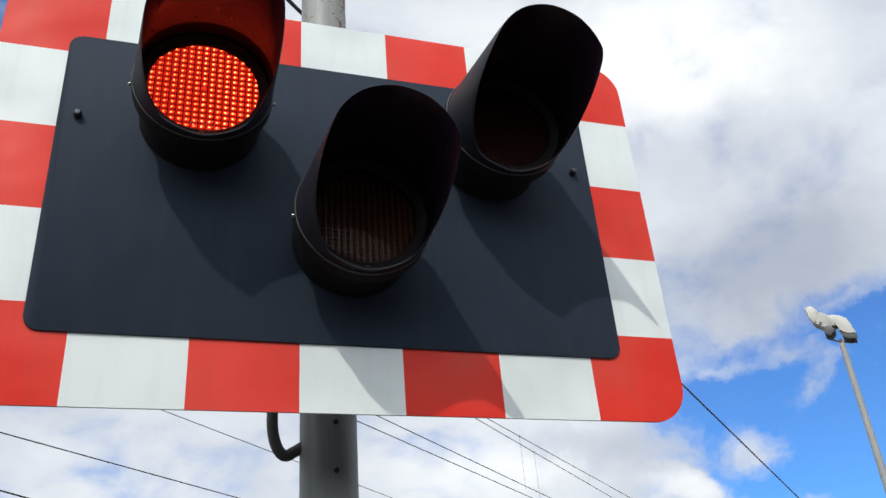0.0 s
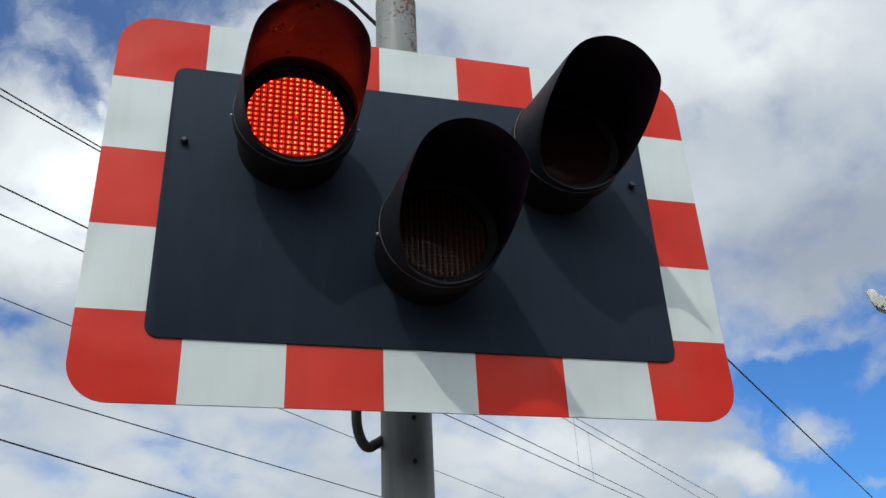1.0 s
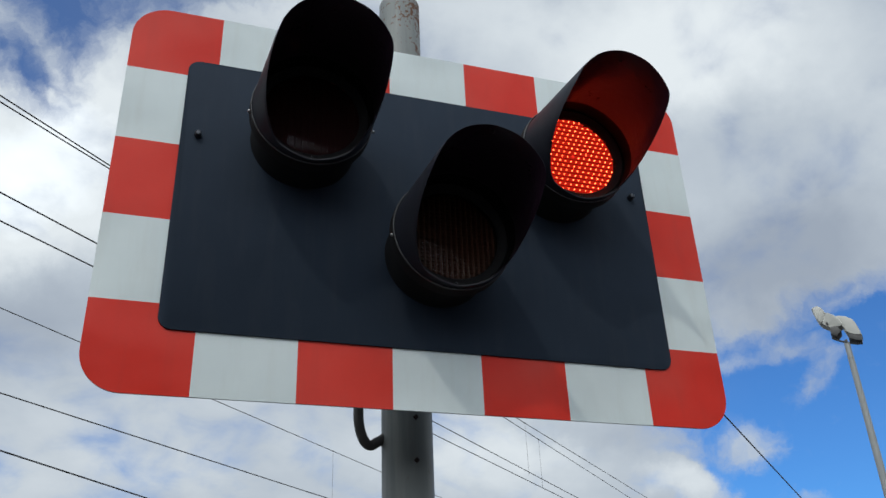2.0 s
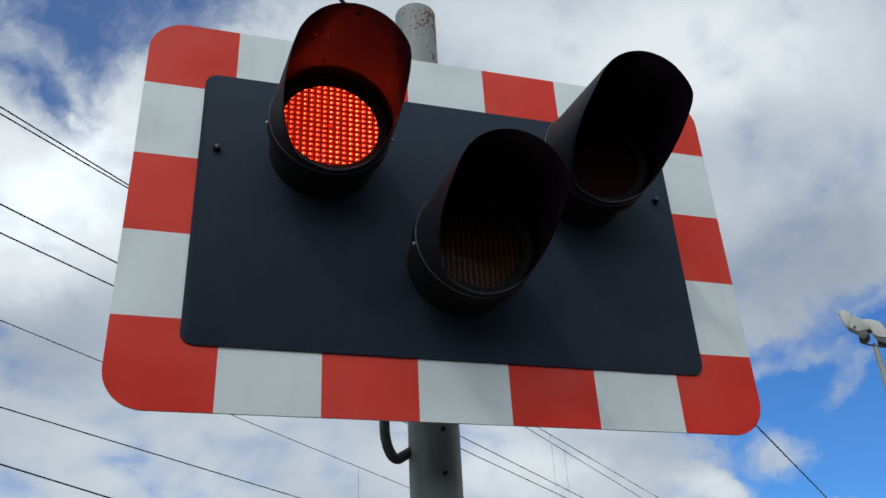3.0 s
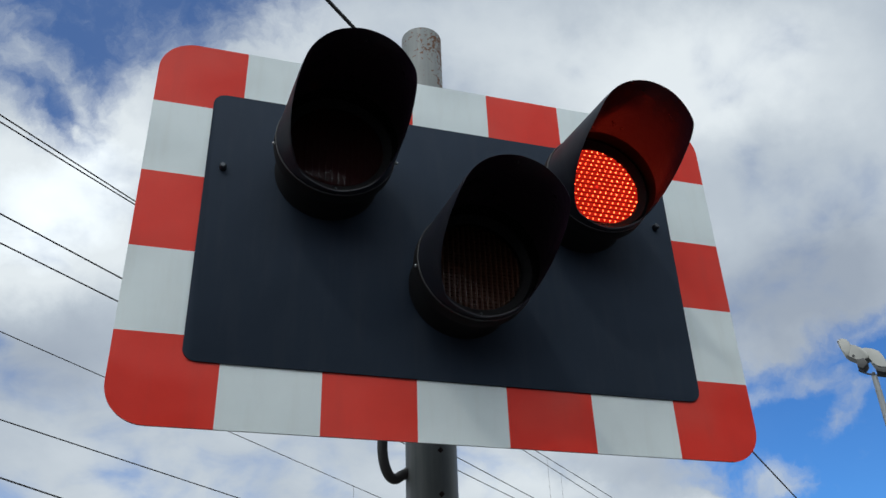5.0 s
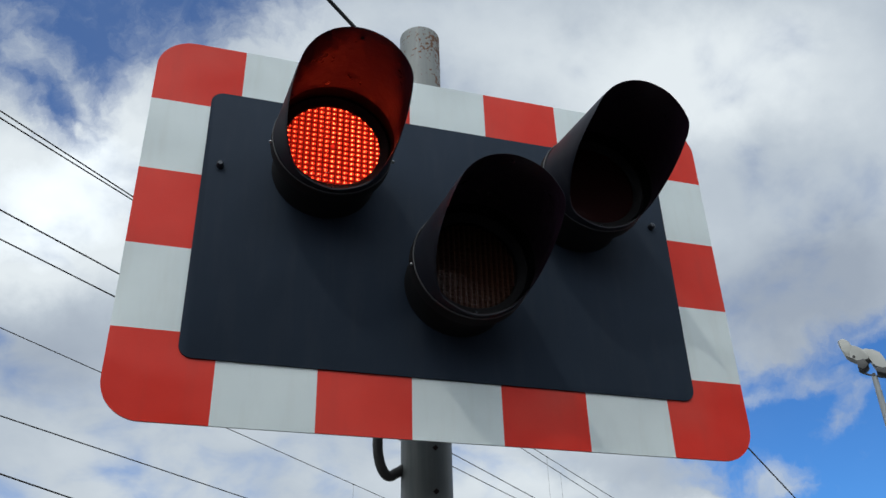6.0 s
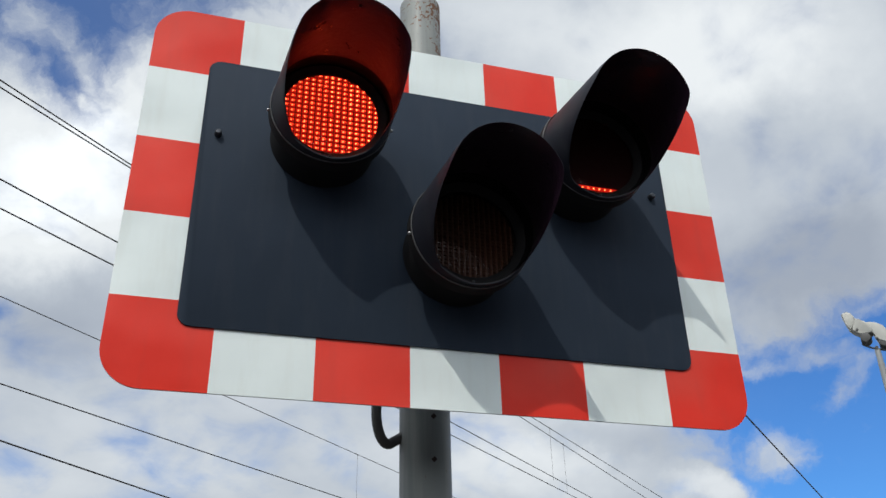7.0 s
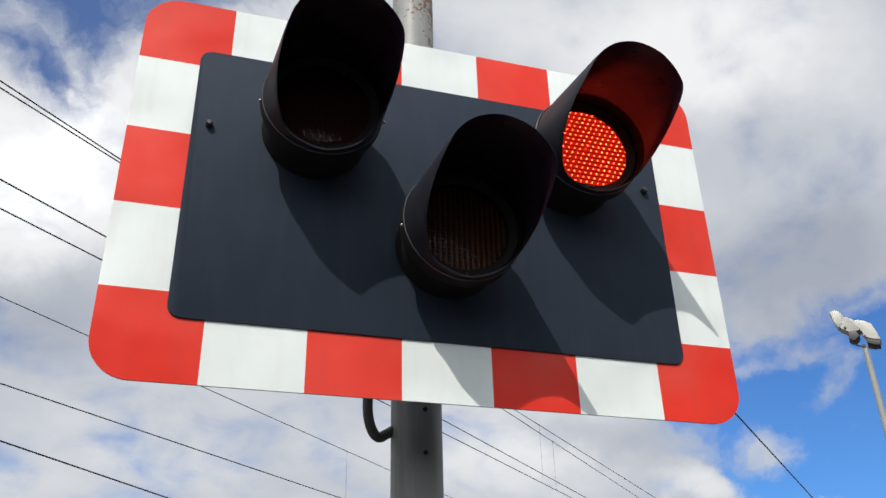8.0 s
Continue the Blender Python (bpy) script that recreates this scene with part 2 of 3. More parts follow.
RED = material("red_sheeting", sheeting((0.62, 0.029, 0.017, 1), (0.70, 0.037, 0.022, 1), (0.40, 0.05, 0.04, 1), (0.62, 0.135, 0.105, 1)))
WHITE = material("white_sheeting", sheeting((0.675, 0.745, 0.755, 1), (0.745, 0.81, 0.815, 1), (0.52, 0.52, 0.47, 1), (0.65, 0.71, 0.72, 1)))
BARE = material("bare_aluminium", plain((0.45, 0.46, 0.47), 0.45, Metallic=0.9))
BOARD = material("charcoal_paint", black_paint((0.0272, 0.0375, 0.0560), 0.52, 1.0, 0.05))
HOOD = material("black_plastic", black_paint((0.0150, 0.0168, 0.0245), 0.44, 2.0, 0.2))
INNER = material("moulded_black", moulded((0.0170, 0.0080, 0.0165)))
HOOD_SHADE = material("hood_shade", plain((0.004, 0.004, 0.004), 0.8, Specular_IOR_Level=0.1))
# paler than the plastic round it: the ring edge's highlight, painted
BEAD = material("highlight_bead", plain((0.06, 0.06, 0.064), 0.4, 0.3, 40.0))
RUBBER_SHADE = material("rubber_and_shade", plain((0.010, 0.010, 0.011), 0.7, Specular_IOR_Level=0.2))
SCREW = material("steel_screw", plain((0.35, 0.35, 0.36), 0.35, Metallic=1.0))
DARKBOLT = material("blackened_bolt", plain((0.055, 0.06, 0.07), 0.33, Metallic=0.7))
POST = material("galvanised_post", steel_post)
RUSTY = material("rusty_bolt", plain((0.022, 0.010, 0.008), 0.8, 0.5, 120.0))
CABLE = material("cable_sheath", plain((0.075, 0.070, 0.064), 0.5, 0.3, 60.0))
WIRE = material("weathered_copper", plain((0.045, 0.044, 0.045), 0.6, 0.2))
COVER = material("clear_cover", clear_cover((0.96, 0.93, 0.92)))
ROD = material("dark_red_plastic", plain((0.019, 0.0022, 0.0030), 0.7, 0.2, 200.0, Specular_IOR_Level=0.1))
GLOW = material("lit_red_plastic", glowing((1.0, 0.026, 0.011), 0.55))
LED = material("lit_diode", glowing((1.0, 0.066, 0.018), 15.0, 75.0, 4.6))
FACET = material("lit_facet", glowing((1.0, 0.045, 0.014), 3.0, 120.0, 3.0))
SPOT = material("lit_centre", glowing((1.0, 0.032, 0.016), 1.15))
AMBER = material("amber_plastic", plain((0.030, 0.010, 0.004), 0.55, 0.4, 160.0, Specular_IOR_Level=0.12))
RIB = material("amber_rib", plain((0.062, 0.020, 0.008), 0.4, 0.4, 160.0, Specular_IOR_Level=0.3))
GREY = material("grey_enamel", plain((0.40, 0.40, 0.37), 0.45, 0.12, 8.0))
MAST = material("galvanised_mast", plain((0.27, 0.28, 0.28), 0.5, 0.15, 6.0))
DARK = material("dark_casting", plain((0.06, 0.06, 0.06), 0.5))
ASPHALT = material("asphalt", asphalt)
BRICK = material("dark_brick", plain((0.09, 0.06, 0.05), 0.85, 0.4, 9.0))
VAPOUR = material("vapour", thin_cloud)


# ---- mesh helpers ----
def part(name, bm, mats, parent=None, label="", smooth=False):
    """Links a bmesh as one mesh object, under a thing or a part."""
    mesh = bpy.data.meshes.new(name)
    bmesh.ops.recalc_face_normals(bm, faces=bm.faces)
    bm.to_mesh(mesh)
    bm.free()
    for m in mats if isinstance(mats, (list, tuple)) else [mats]:
        mesh.materials.append(m)
    if smooth:
        mesh.polygons.foreach_set("use_smooth", [True] * len(mesh.polygons))
        mesh.set_sharp_from_angle(angle=radians(38))
    ob = new(name, mesh)
    ob.parent = parent
    return tagged(ob, label)


def outline(x0, z0, x1, z1, radii, steps=8):
    """A rectangle's outline, from the lower left corner round, each corner with its radius."""
    pts = []
    for (cx, cz, a), r in zip(((x0, z0, 180), (x1, z0, 270), (x1, z1, 0), (x0, z1, 90)), radii):
        sx, sz = (1 if cx == x0 else -1), (1 if cz == z0 else -1)
        if r <= 0:
            pts.append((cx, cz))
            continue
        for i in range(steps + 1):
            b = radians(a + 90 * i / steps)
            pts.append((cx + sx * r + r * math.cos(b), cz + sz * r + r * math.sin(b)))
    return pts


def plate(bm, pts, y0, y1, bevel=0.0):
    """A flat plate with that outline, from y0 back to y1."""
    front = [bm.verts.new((x, y0, z)) for x, z in pts]
    back = [bm.verts.new((x, y1, z)) for x, z in pts]
    face = bm.faces.new(front)
    bm.faces.new(back[::-1])
    for i in range(len(pts)):
        j = (i + 1) % len(pts)
        bm.faces.new((front[i], front[j], back[j], back[i]))
    if bevel:
        bmesh.ops.bevel(bm, geom=list(face.edges), offset=bevel, segments=2, affect="EDGES", profile=0.5)
    return bm


def lathe(bm, rings, axis="y", steps=64, closed=False, mat=0, at=(0, 0, 0)):
    """A turned form: rings of (radius, place along the axis). A radius of 0 closes it."""
    rows = []
    for r, h in rings:
        n = 1 if r == 0 else steps
        row = []
        for i in range(n):
            a = 2 * math.pi * i / steps
            u, v = r * math.cos(a), r * math.sin(a)
            row.append(bm.verts.new((u + at[0], h + at[1], v + at[2]) if axis == "y" else (u + at[0], v + at[1], h + at[2])))
        rows.append(row)
    for p, q in zip(rows, rows[1:] + (rows[:1] if closed else [])):
        for i in range(steps):
            j = (i + 1) % steps
            loop = [p[i % len(p)], p[j % len(p)], q[j % len(q)], q[i % len(q)]]
            loop = list(dict.fromkeys(loop))
            if len(loop) > 2:
                bm.faces.new(loop).material_index = mat
    return bm


def box(bm, x0, y0, z0, x1, y1, z1, bevel=0.0, turn=None):
    made = bmesh.ops.create_cube(bm, size=1.0)["verts"]
    for v in made:
        v.co = Vector(((x0 + x1) / 2 + v.co.x * (x1 - x0), (y0 + y1) / 2 + v.co.y * (y1 - y0), (z0 + z1) / 2 + v.co.z * (z1 - z0)))
    if turn is not None:
        bmesh.ops.transform(bm, matrix=turn, verts=made)
    if bevel:
        bmesh.ops.bevel(bm, geom=list({e for v in made for e in v.link_edges}), offset=bevel, segments=2, affect="EDGES", profile=0.5)
    return bm


def tube(bm, pts, r, steps=12, cap=True):
    """A round tube along a line of points."""
    rows = []
    pts = [Vector(p) for p in pts]
    side = None
    for i, p in enumerate(pts):
        ahead = (pts[min(i + 1, len(pts) - 1)] - pts[max(i - 1, 0)]).normalized()
        if side is None:
            side = ahead.cross(Vector((0.31, 0.2, 0.93))).normalized()
        side = (side - ahead * side.dot(ahead)).normalized()
        up = ahead.cross(side)
        rows.append([bm.verts.new(p + r * (math.cos(2 * math.pi * k / steps) * side + math.sin(2 * math.pi * k / steps) * up)) for k in range(steps)])
    for a, b in zip(rows, rows[1:]):
        for k in range(steps):
            bm.faces.new((a[k], a[(k + 1) % steps], b[(k + 1) % steps], b[k]))
    if cap:
        bm.faces.new(rows[0][::-1]), bm.faces.new(rows[-1])
    return bm


# ---- ground ----
ground = part("ground", plate(bmesh.new(), [(-1500, -1500), (1500, -1500), (1500, 1500), (-1500, 1500)], 0, 0.3), ASPHALT)
ground.matrix_world = pose(0, 0, 0, -90)
tagged(ground, "worn dark grey asphalt under the crossing signal", "ground", kind="structure")


def unseen_wall(name, x0, y0, x1, y1, height):
    """A plain rendered wall, added out of view to block low sky light: a quarter of a metre thick, with a coping."""
    a, b = Vector((x0, y0, 0)), Vector((x1, y1, 0))
    turn = Matrix.Translation(a) @ pose(0, 0, 0, 0, 0, math.degrees(math.atan2(b.y - a.y, b.x - a.x)))
    bm = box(bmesh.new(), 0, 0, 0, (b - a).length, 0.25, height, 0.01, turn)
    box(bm, -0.03, -0.04, height, (b - a).length + 0.03, 0.29, height + 0.08, 0.01, turn)
    tagged(part(name, bm, BRICK), "plain dark brick wall with a coping, added out of view to block low sky light", "wall", kind="structure")


unseen_wall("wall_south", -9, -8, 10, -8, 4.0)
unseen_wall("wall_west", -9, 3, -9, -8.3, 4.0)
unseen_wall("wall_east", 10.3, -8, 10.3, 2, 4.0)


# ---- the crossing signal ----
LOW, TOP = 2.198, 3.096
COLS = (-0.676, -0.479, -0.285, -0.095, 0.095, 0.285, 0.479, 0.675)
ROWS = (2.198, 2.378, 2.560, 2.740, 2.923, 3.096)
CORNER = 0.078
LENS_R, RING_R = 0.100, 0.128
LAMPS = {"left": (-0.293, 2.784, 0.010, 0.006, 0.004), "middle": (0.003, 2.537, 0.014, 0.010, 0.012), "right": (0.306, 2.784, 0.022, 0.005, 0.0)}


def backboard(signal):
    board = part("backboard", plate(bmesh.new(), outline(COLS[0], LOW, COLS[-1], TOP, [CORNER] * 4, 12), 0.0012, 0.0045), BARE, signal, "bare aluminium backing plate")
    tuck = 0.05
    for i in range(7):
        for low in (True, False):
            red = i % 2 == 0
            edges = COLS if low else (COLS[0], -0.486, *COLS[2:])
            corner = i in (0, 6)
            if low:
                z0, z1 = (ROWS[0], ROWS[1]) if corner else (ROWS[0], 2.325 + tuck)
            else:
                z0, z1 = (ROWS[4], ROWS[5]) if corner else (2.969 - tuck, ROWS[5])
            radii = [CORNER if corner and k == (0 if i == 0 else 1) + (0 if low else 2) else 0 for k in range(4)]
            if not low and corner:
                radii = [0, 0, CORNER if i == 6 else 0, CORNER if i == 0 else 0]
            part("red_panel" if red else "white_panel", plate(bmesh.new(), outline(edges[i], z0, edges[i + 1], z1, radii, 12), 0.0, 0.0012), RED if red else WHITE, board)
    for j in (1, 2, 3):
        for left in (True, False):
            x0, x1 = (COLS[0], -0.545 + tuck) if left else (0.545 - tuck, COLS[-1])
            part("red_panel" if j == 2 else "white_panel", plate(bmesh.new(), outline(x0, ROWS[j], x1, ROWS[j + 1], [0] * 4), 0.0, 0.0012), RED if j == 2 else WHITE, board)
    for z in (2.40, 2.90):
        bm = box(bmesh.new(), -0.56, 0.0045, z - 0.02, 0.56, 0.028, z + 0.02, 0.002)
        part("rail", bm, BARE, signal, "aluminium stiffening rail")
        bm = bmesh.new()
        pts = [(0.0615 * math.sin(a), 0.235 - 0.0615 * math.cos(a), z) for a in np.linspace(-2.9, 2.9, 30)]
        tube(bm, pts, 0.004, 8)
        box(bm, -0.035, 0.027, z - 0.018, 0.035, 0.176, z + 0.018, 0.002)
        part("clamp", bm, SCREW, signal, "steel bracket clamped round the post", True)
    return board


def hood_reach(a):
    """How far the hood stands out, by the angle from its top."""
    at = [0, 30, 60, 75, 86, 95, 105, 120, 132, 140, 180]
    turns = np.abs(math.degrees(a) + np.linspace(-7, 7, 9))
    return float(np.interp(np.where(turns > 180, 360 - turns, turns), at, [0.233, 0.230, 0.220, 0.214, 0.177, 0.150, 0.116, 0.075, 0.044, 0.026, 0.016]).mean())


def lamp(signal, name, x, z, label, lean, lift, cut):
    """A round lamp: body, ring, hood, screws, cover. Its hood leans aside and upwards a little and is cut short at the top."""
    # body takes the rubber's near-black: shade under the lamp put into its colour
    body = part(name, lathe(bmesh.new(), [(0, -0.0038), (0.114, -0.0038), (0.114, -0.012), (0.112, -0.018), (0.112, -0.090), (0.110, -0.100), (0.108, -0.104), (0.108, -0.100), (0, -0.100)], steps=72), RUBBER_SHADE, signal, label, True)
    body.matrix_basis = pose(x, 0, z)
    ring = [(0.112, -0.088), (0.122, -0.088), (0.1275, -0.092), (RING_R, -0.102), (RING_R, -0.116), (0.1275, -0.122), (0.1265, -0.1235), (0.1255, -0.1235), (0.1245, -0.121),
            (0.1225, -0.121), (0.1195, -0.124), (0.116, -0.126), (0.108, -0.121), (0.101, -0.1165), (0.0998, -0.1155), (0.0998, -0.1135), (0.112, -0.1128), (0.112, -0.098)]
    part("bezel", lathe(bmesh.new(), ring, steps=96, closed=True), RUBBER_SHADE, body, "", True)
    part("bead", lathe(bmesh.new(), [(0.1255, -0.1238), (0.1264, -0.1248), (0.1274, -0.1240), (0.1277, -0.1222), (0.1270, -0.1215)], steps=96, closed=True), BEAD, body, "grey bead, its highlight painted as a paler tone", True)
    part("seal", lathe(bmesh.new(), [(0.101, -0.1165), (0.1035, -0.1195), (0.106, -0.1205), (0.104, -0.117)], steps=72, closed=True), RUBBER_SHADE, body, "black rubber seal", True)
    # the hood: a tube with its underside cut away, a little narrower towards its mouth
    bm = bmesh.new()
    around, along = 144, 10
    rows = []
    for i in range(around):
        a = -math.pi + 2 * math.pi * i / around
        reach = hood_reach(a) - cut * max(0.0, math.cos(a))
        line = []
        for r0, order in ((0.1255, range(along + 1)), (0.1225, range(along, -1, -1))):
            for k in order:
                d = min(reach, 0.04) * k / 2 if k < 2 else min(reach, 0.04) + (reach - min(reach, 0.04)) * (k - 2) / (along - 2)
                r = r0 - 0.011 * d / 0.226 - (0.0012 if k == along else 0) * (1 if r0 > 0.124 else -1) + 0.0004 * math.sin(3 * a + 9 * d)
                line.append(bm.verts.new((r * math.sin(a) + lean * d / 0.226, -0.116 - d, r * math.cos(a) + lift * d / 0.226)))
        rows.append(line)
    half = along + 1
    for p, q in zip(rows, rows[1:] + rows[:1]):
        for k in range(len(p)):
            j = (k + 1) % len(p)
            # innermost band is near-black: shade on the wall round the lens, put into colour
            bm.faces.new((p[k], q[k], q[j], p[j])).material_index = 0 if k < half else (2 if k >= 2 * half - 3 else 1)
    part("hood", bm, [HOOD, INNER, HOOD_SHADE], body, "black hood open underneath", True)
    bm = bmesh.new()
    bmesh.ops.create_icosphere(bm, subdivisions=2, radius=0.004, matrix=pose(lean * 0.9 + 0.008, -0.318, 0.1125 + lift * 0.9))
    part("rivet", bm, INNER, body, "", True)
    for a in (100, 262, 180):
        dx, dz = math.sin(radians(a)), math.cos(radians(a))
        bm = bmesh.new()
        if a == 180:
            bmesh.ops.create_icosphere(bm, subdivisions=2, radius=0.0028, matrix=pose(0, -0.126, -0.114))
        else:
            bmesh.ops.create_icosphere(bm, subdivisions=2, radius=0.0036, matrix=pose(dx * 0.1305, -0.118, dz * 0.1305))
        part("screw", bm, DARKBOLT if a == 180 else SCREW, body, "", True)
    bm = lathe(bmesh.new(), [(LENS_R, -0.1143), (0.085, -0.1146), (0.06, -0.1149), (0.03, -0.1151), (0, -0.1152)], steps=48)
    cover = part("lens_cover", bm, COVER, body, "clear plastic cover", True)
    cover.matrix_basis = pose(0, -0.004, -0.006, -3)
    cover.visible_shadow = False
    return body


ROW_COUNT, PITCH_Z, PITCH_X, ROD_R = 17, 0.0124, 0.0136, 0.0059


def diode_rows(body, offset):
    """The rows of diodes of a red lamp: each row is a rod that carries them on its front."""
    made = []
    for i in range(ROW_COUNT):
        z = (i - (ROW_COUNT - 1) / 2) * PITCH_Z
        half = math.sqrt(max(0.0, 0.1065 ** 2 - z * z))
        bm = bmesh.new()
        ends = []
        for s in (-1, 1):
            # round in front, nearly flat behind
            ends.append([bm.verts.new((s * half, min(ROD_R * -math.cos(radians(22.5 * k)), 0.0020), max(-0.0058, min(0.0058, ROD_R * math.sin(radians(22.5 * k)) * (1.35 if 4 < k < 12 else 1.0)))))
                         for k in range(16)])
        for k in range(16):
            j = (k + 1) % 16
            mid = min(22.5 * k + 11.25, 360 - 22.5 * k - 11.25)
            bm.faces.new((ends[0][k], ends[0][j], ends[1][j], ends[1][k])).material_index = 1 if mid < 62 else 0
        bm.faces.new(ends[0]), bm.faces.new(ends[1][::-1])
        shift = offset * (i % 2) * PITCH_X * 0.5
        for c in range(-8, 9):
            x = c * PITCH_X + shift
            if abs(x) > half - 0.003 or (abs(x) < 0.4 * PITCH_X and abs(z) < 0.4 * PITCH_Z):
                continue
            geo = bmesh.ops.create_icosphere(bm, subdivisions=1, radius=0.0018 if offset else 0.0019, matrix=pose(x, -ROD_R * 0.93, -ROD_R * 0.36))["verts"]
            for f in {f for v in geo for f in v.link_faces}:
                f.material_index = 2
            if not offset:
                geo = bmesh.ops.create_icosphere(bm, subdivisions=1, radius=0.0015, matrix=pose(x + 0.0042, -ROD_R * 0.93, -ROD_R * 0.28))["verts"]
                for f in {f for v in geo for f in v.link_faces}:
                    f.material_index = 3
        if i == (ROW_COUNT - 1) // 2:
            geo = bmesh.ops.create_icosphere(bm, subdivisions=2, radius=0.0042, matrix=pose(0, -ROD_R * 0.80, 0))["verts"]
            for f in {f for v in geo for f in v.link_faces}:
                f.material_index = 4
        row = part("diode_row", bm, [ROD, GLOW, LED, FACET, SPOT], body, "row of red light diodes")
        row.location = (0, -0.1055, z)
        made.append((row, z))
    if not offset:
        for c in range(-7, 7):
            x = (c + 0.5) * PITCH_X
            part("rib", tube(bmesh.new(), [(x, -0.1125, -math.sqrt(0.1 ** 2 - x * x)), (x, -0.1125, math.sqrt(0.1 ** 2 - x * x))], 0.0009, 6), ROD, body)
    return made


def amber_lens(body):
    bm = lathe(bmesh.new(), [(0, -0.1045), (0.0985, -0.1045), (0.0985, -0.102), (0, -0.102)], steps=48)
    part("lens", bm, AMBER, body, "unlit amber lens with upright ribs", True)
    for c in range(-8, 9):
        x = c * 0.0115
        half = math.sqrt(0.0985 ** 2 - x * x) - 0.001
        part("rib", tube(bmesh.new(), [(x, -0.105, -half), (x, -0.105, half)], 0.0022, 8), RIB, body, "", True)
    for c in range(-11, 12):
        z = c * 0.0086
        half = math.sqrt(0.0985 ** 2 - z * z) - 0.001
        part("cross_rib", tube(bmesh.new(), [(-half, -0.1052, z), (half, -0.1052, z)], 0.0013, 6), AMBER, body, "", True)


def crossing_signal():
    signal = new("level_crossing_signal")
    signal.matrix_world = pose(0, 0, 0)
    tagged(signal, "level crossing warning light with red and white striped border", "traffic signal")
    backboard(signal)
    bm = plate(bmesh.new(), outline(-0.550, 2.3260, 0.547, 2.963, [0.026] * 4), -0.0040, -0.0005, 0.0008)
    part("lamp_board", bm, BOARD, signal, "charcoal painted metal board carrying the lamps", True)
    for x in (-0.515, 0.508):
        bm = lathe(bmesh.new(), [(0, -0.018), (0.0045, -0.0175), (0.007, -0.015), (0.0078, -0.010), (0.0078, -0.0038), (0, -0.0038)], steps=20, at=(0, 0, 0))
        bolt = part("bolt", bm, DARKBOLT, signal, "black domed bolt", True)
        bolt.matrix_basis = pose(x, 0, 2.767)
    rows = {}
    for side, (x, z, lean, lift, cut) in LAMPS.items():
        if side == "middle":
            amber_lens(lamp(signal, "amber_lamp", x, z, "unlit amber lamp in a black housing", lean, lift, cut))
        else:
            rows[side] = diode_rows(lamp(signal, "red_lamp", x, z, "flashing red lamp in a black housing", lean, lift, cut), 1 if side == "right" else 0)
    return rows


DIODES = crossing_signal()


# ---- the post and its cable ----
def signal_post():
    post = new("signal_post")
    post.matrix_world = pose(0, 0.235, 0)
    tagged(post, "grey galvanised steel post with rust spots carrying the signal", "post")
    r = 0.0567
    part("pole", lathe(bmesh.new(), [(0, 0), (r, 0), (r, 1.2), (r, 2.2), (r, 3.0), (r, 3.468), (r - 0.001, 3.471), (r - 0.005, 3.472), (r - 0.006, 3.472), (r - 0.006, 3.44), (0, 3.44)], "z", 64), POST, post, "", True)
    part("base_flange", lathe(bmesh.new(), [(0, 0), (0.15, 0), (0.15, 0.018), (0.147, 0.02), (r, 0.02)], "z", 48), POST, post, "", True)
    for z in (2.243, 2.149):
        bm = bmesh.new()
        lathe(bm, [(0, -r - 0.004), (0.0055, -r - 0.004), (0.0065, -r - 0.002), (0.0065, -r + 0.003)], "y", 4)
        bolt = part("bolt", bm, RUSTY, post, "rusty bolt head")
        bolt.matrix_basis = pose(0, 0, z, 0, 0, 4)


signal_post()
bm = bmesh.new()
pts = [(-0.111, 0.10, 2.44), (-0.112, 0.20, 2.40), (-0.112, 0.225, 2.34)]
pts += [(-0.084 - 0.028 * math.cos(a), 0.228 + 0.003 * a, 2.262 - 0.071 * math.sin(a)) for a in np.linspace(0, 1.95, 16)] + [(-0.060, 0.235, 2.204), (-0.045, 0.235, 2.214)]
tagged(part("conduit", tube(bm, pts, 0.0112, 16), CABLE, None, "", True), "dark grey flexible conduit looping from the board into the post", "conduit")


# ---- overhead wires ----
def wire(a, b, r, before, after, sag=0.0, name="overhead_wire", label="thin dark overhead railway wire against the sky", drops=()):
    a, b, r = Vector(a), Vector(b), r * 1.18
    step = b - a
    n = 40
    pts = []
    for i in range(n + 1):
        s = -before + (1 + before + after) * i / n
        p = a + step * s
        p.z -= sag * 4 * (s + before) * (1 + after - s) / (1 + before + after) ** 2
        pts.append(p)
    ob = part(name, tube(bmesh.new(), pts, r, 8), WIRE, None, "", True)
    for x, y, z in drops:
        clip = bmesh.ops.create_icosphere
        bm = tube(bmesh.new(), [(x, y, z), (x, y, z - 0.99)], 0.0025, 6)
        clip(bm, subdivisions=1, radius=0.016, matrix=pose(x, y, z))
        part("dropper", bm, WIRE, ob, "thin dropper wire")
    tagged(ob, label, "wire", "overhead wires")
    return ob


wire((-2.435, 4.948, 6.5), (8.903, 16.500, 6.5), 0.0058, 1.2, 2.5, drops=[(6.87, 14.42, 6.5)])
wire((-2.458, 5.045, 6.5), (9.231, 16.419, 6.5), 0.0058, 1.2, 2.5, drops=[(-2.475, 5.028, 6.5), (6.16, 13.43, 6.5)])
wire((-2.230, 4.880, 5.5), (6.462, 13.594, 5.5), 0.006, 1.5, 3)
wire((-2.309, 5.346, 5.5), (6.122, 13.640, 5.5), 0.006, 1.5, 3)
wire((-3.137, 9.390, 6.5), (4.192, 17.356, 6.5), 0.006, 2, 4, drops=[(2.98, 16.04, 6.5)])
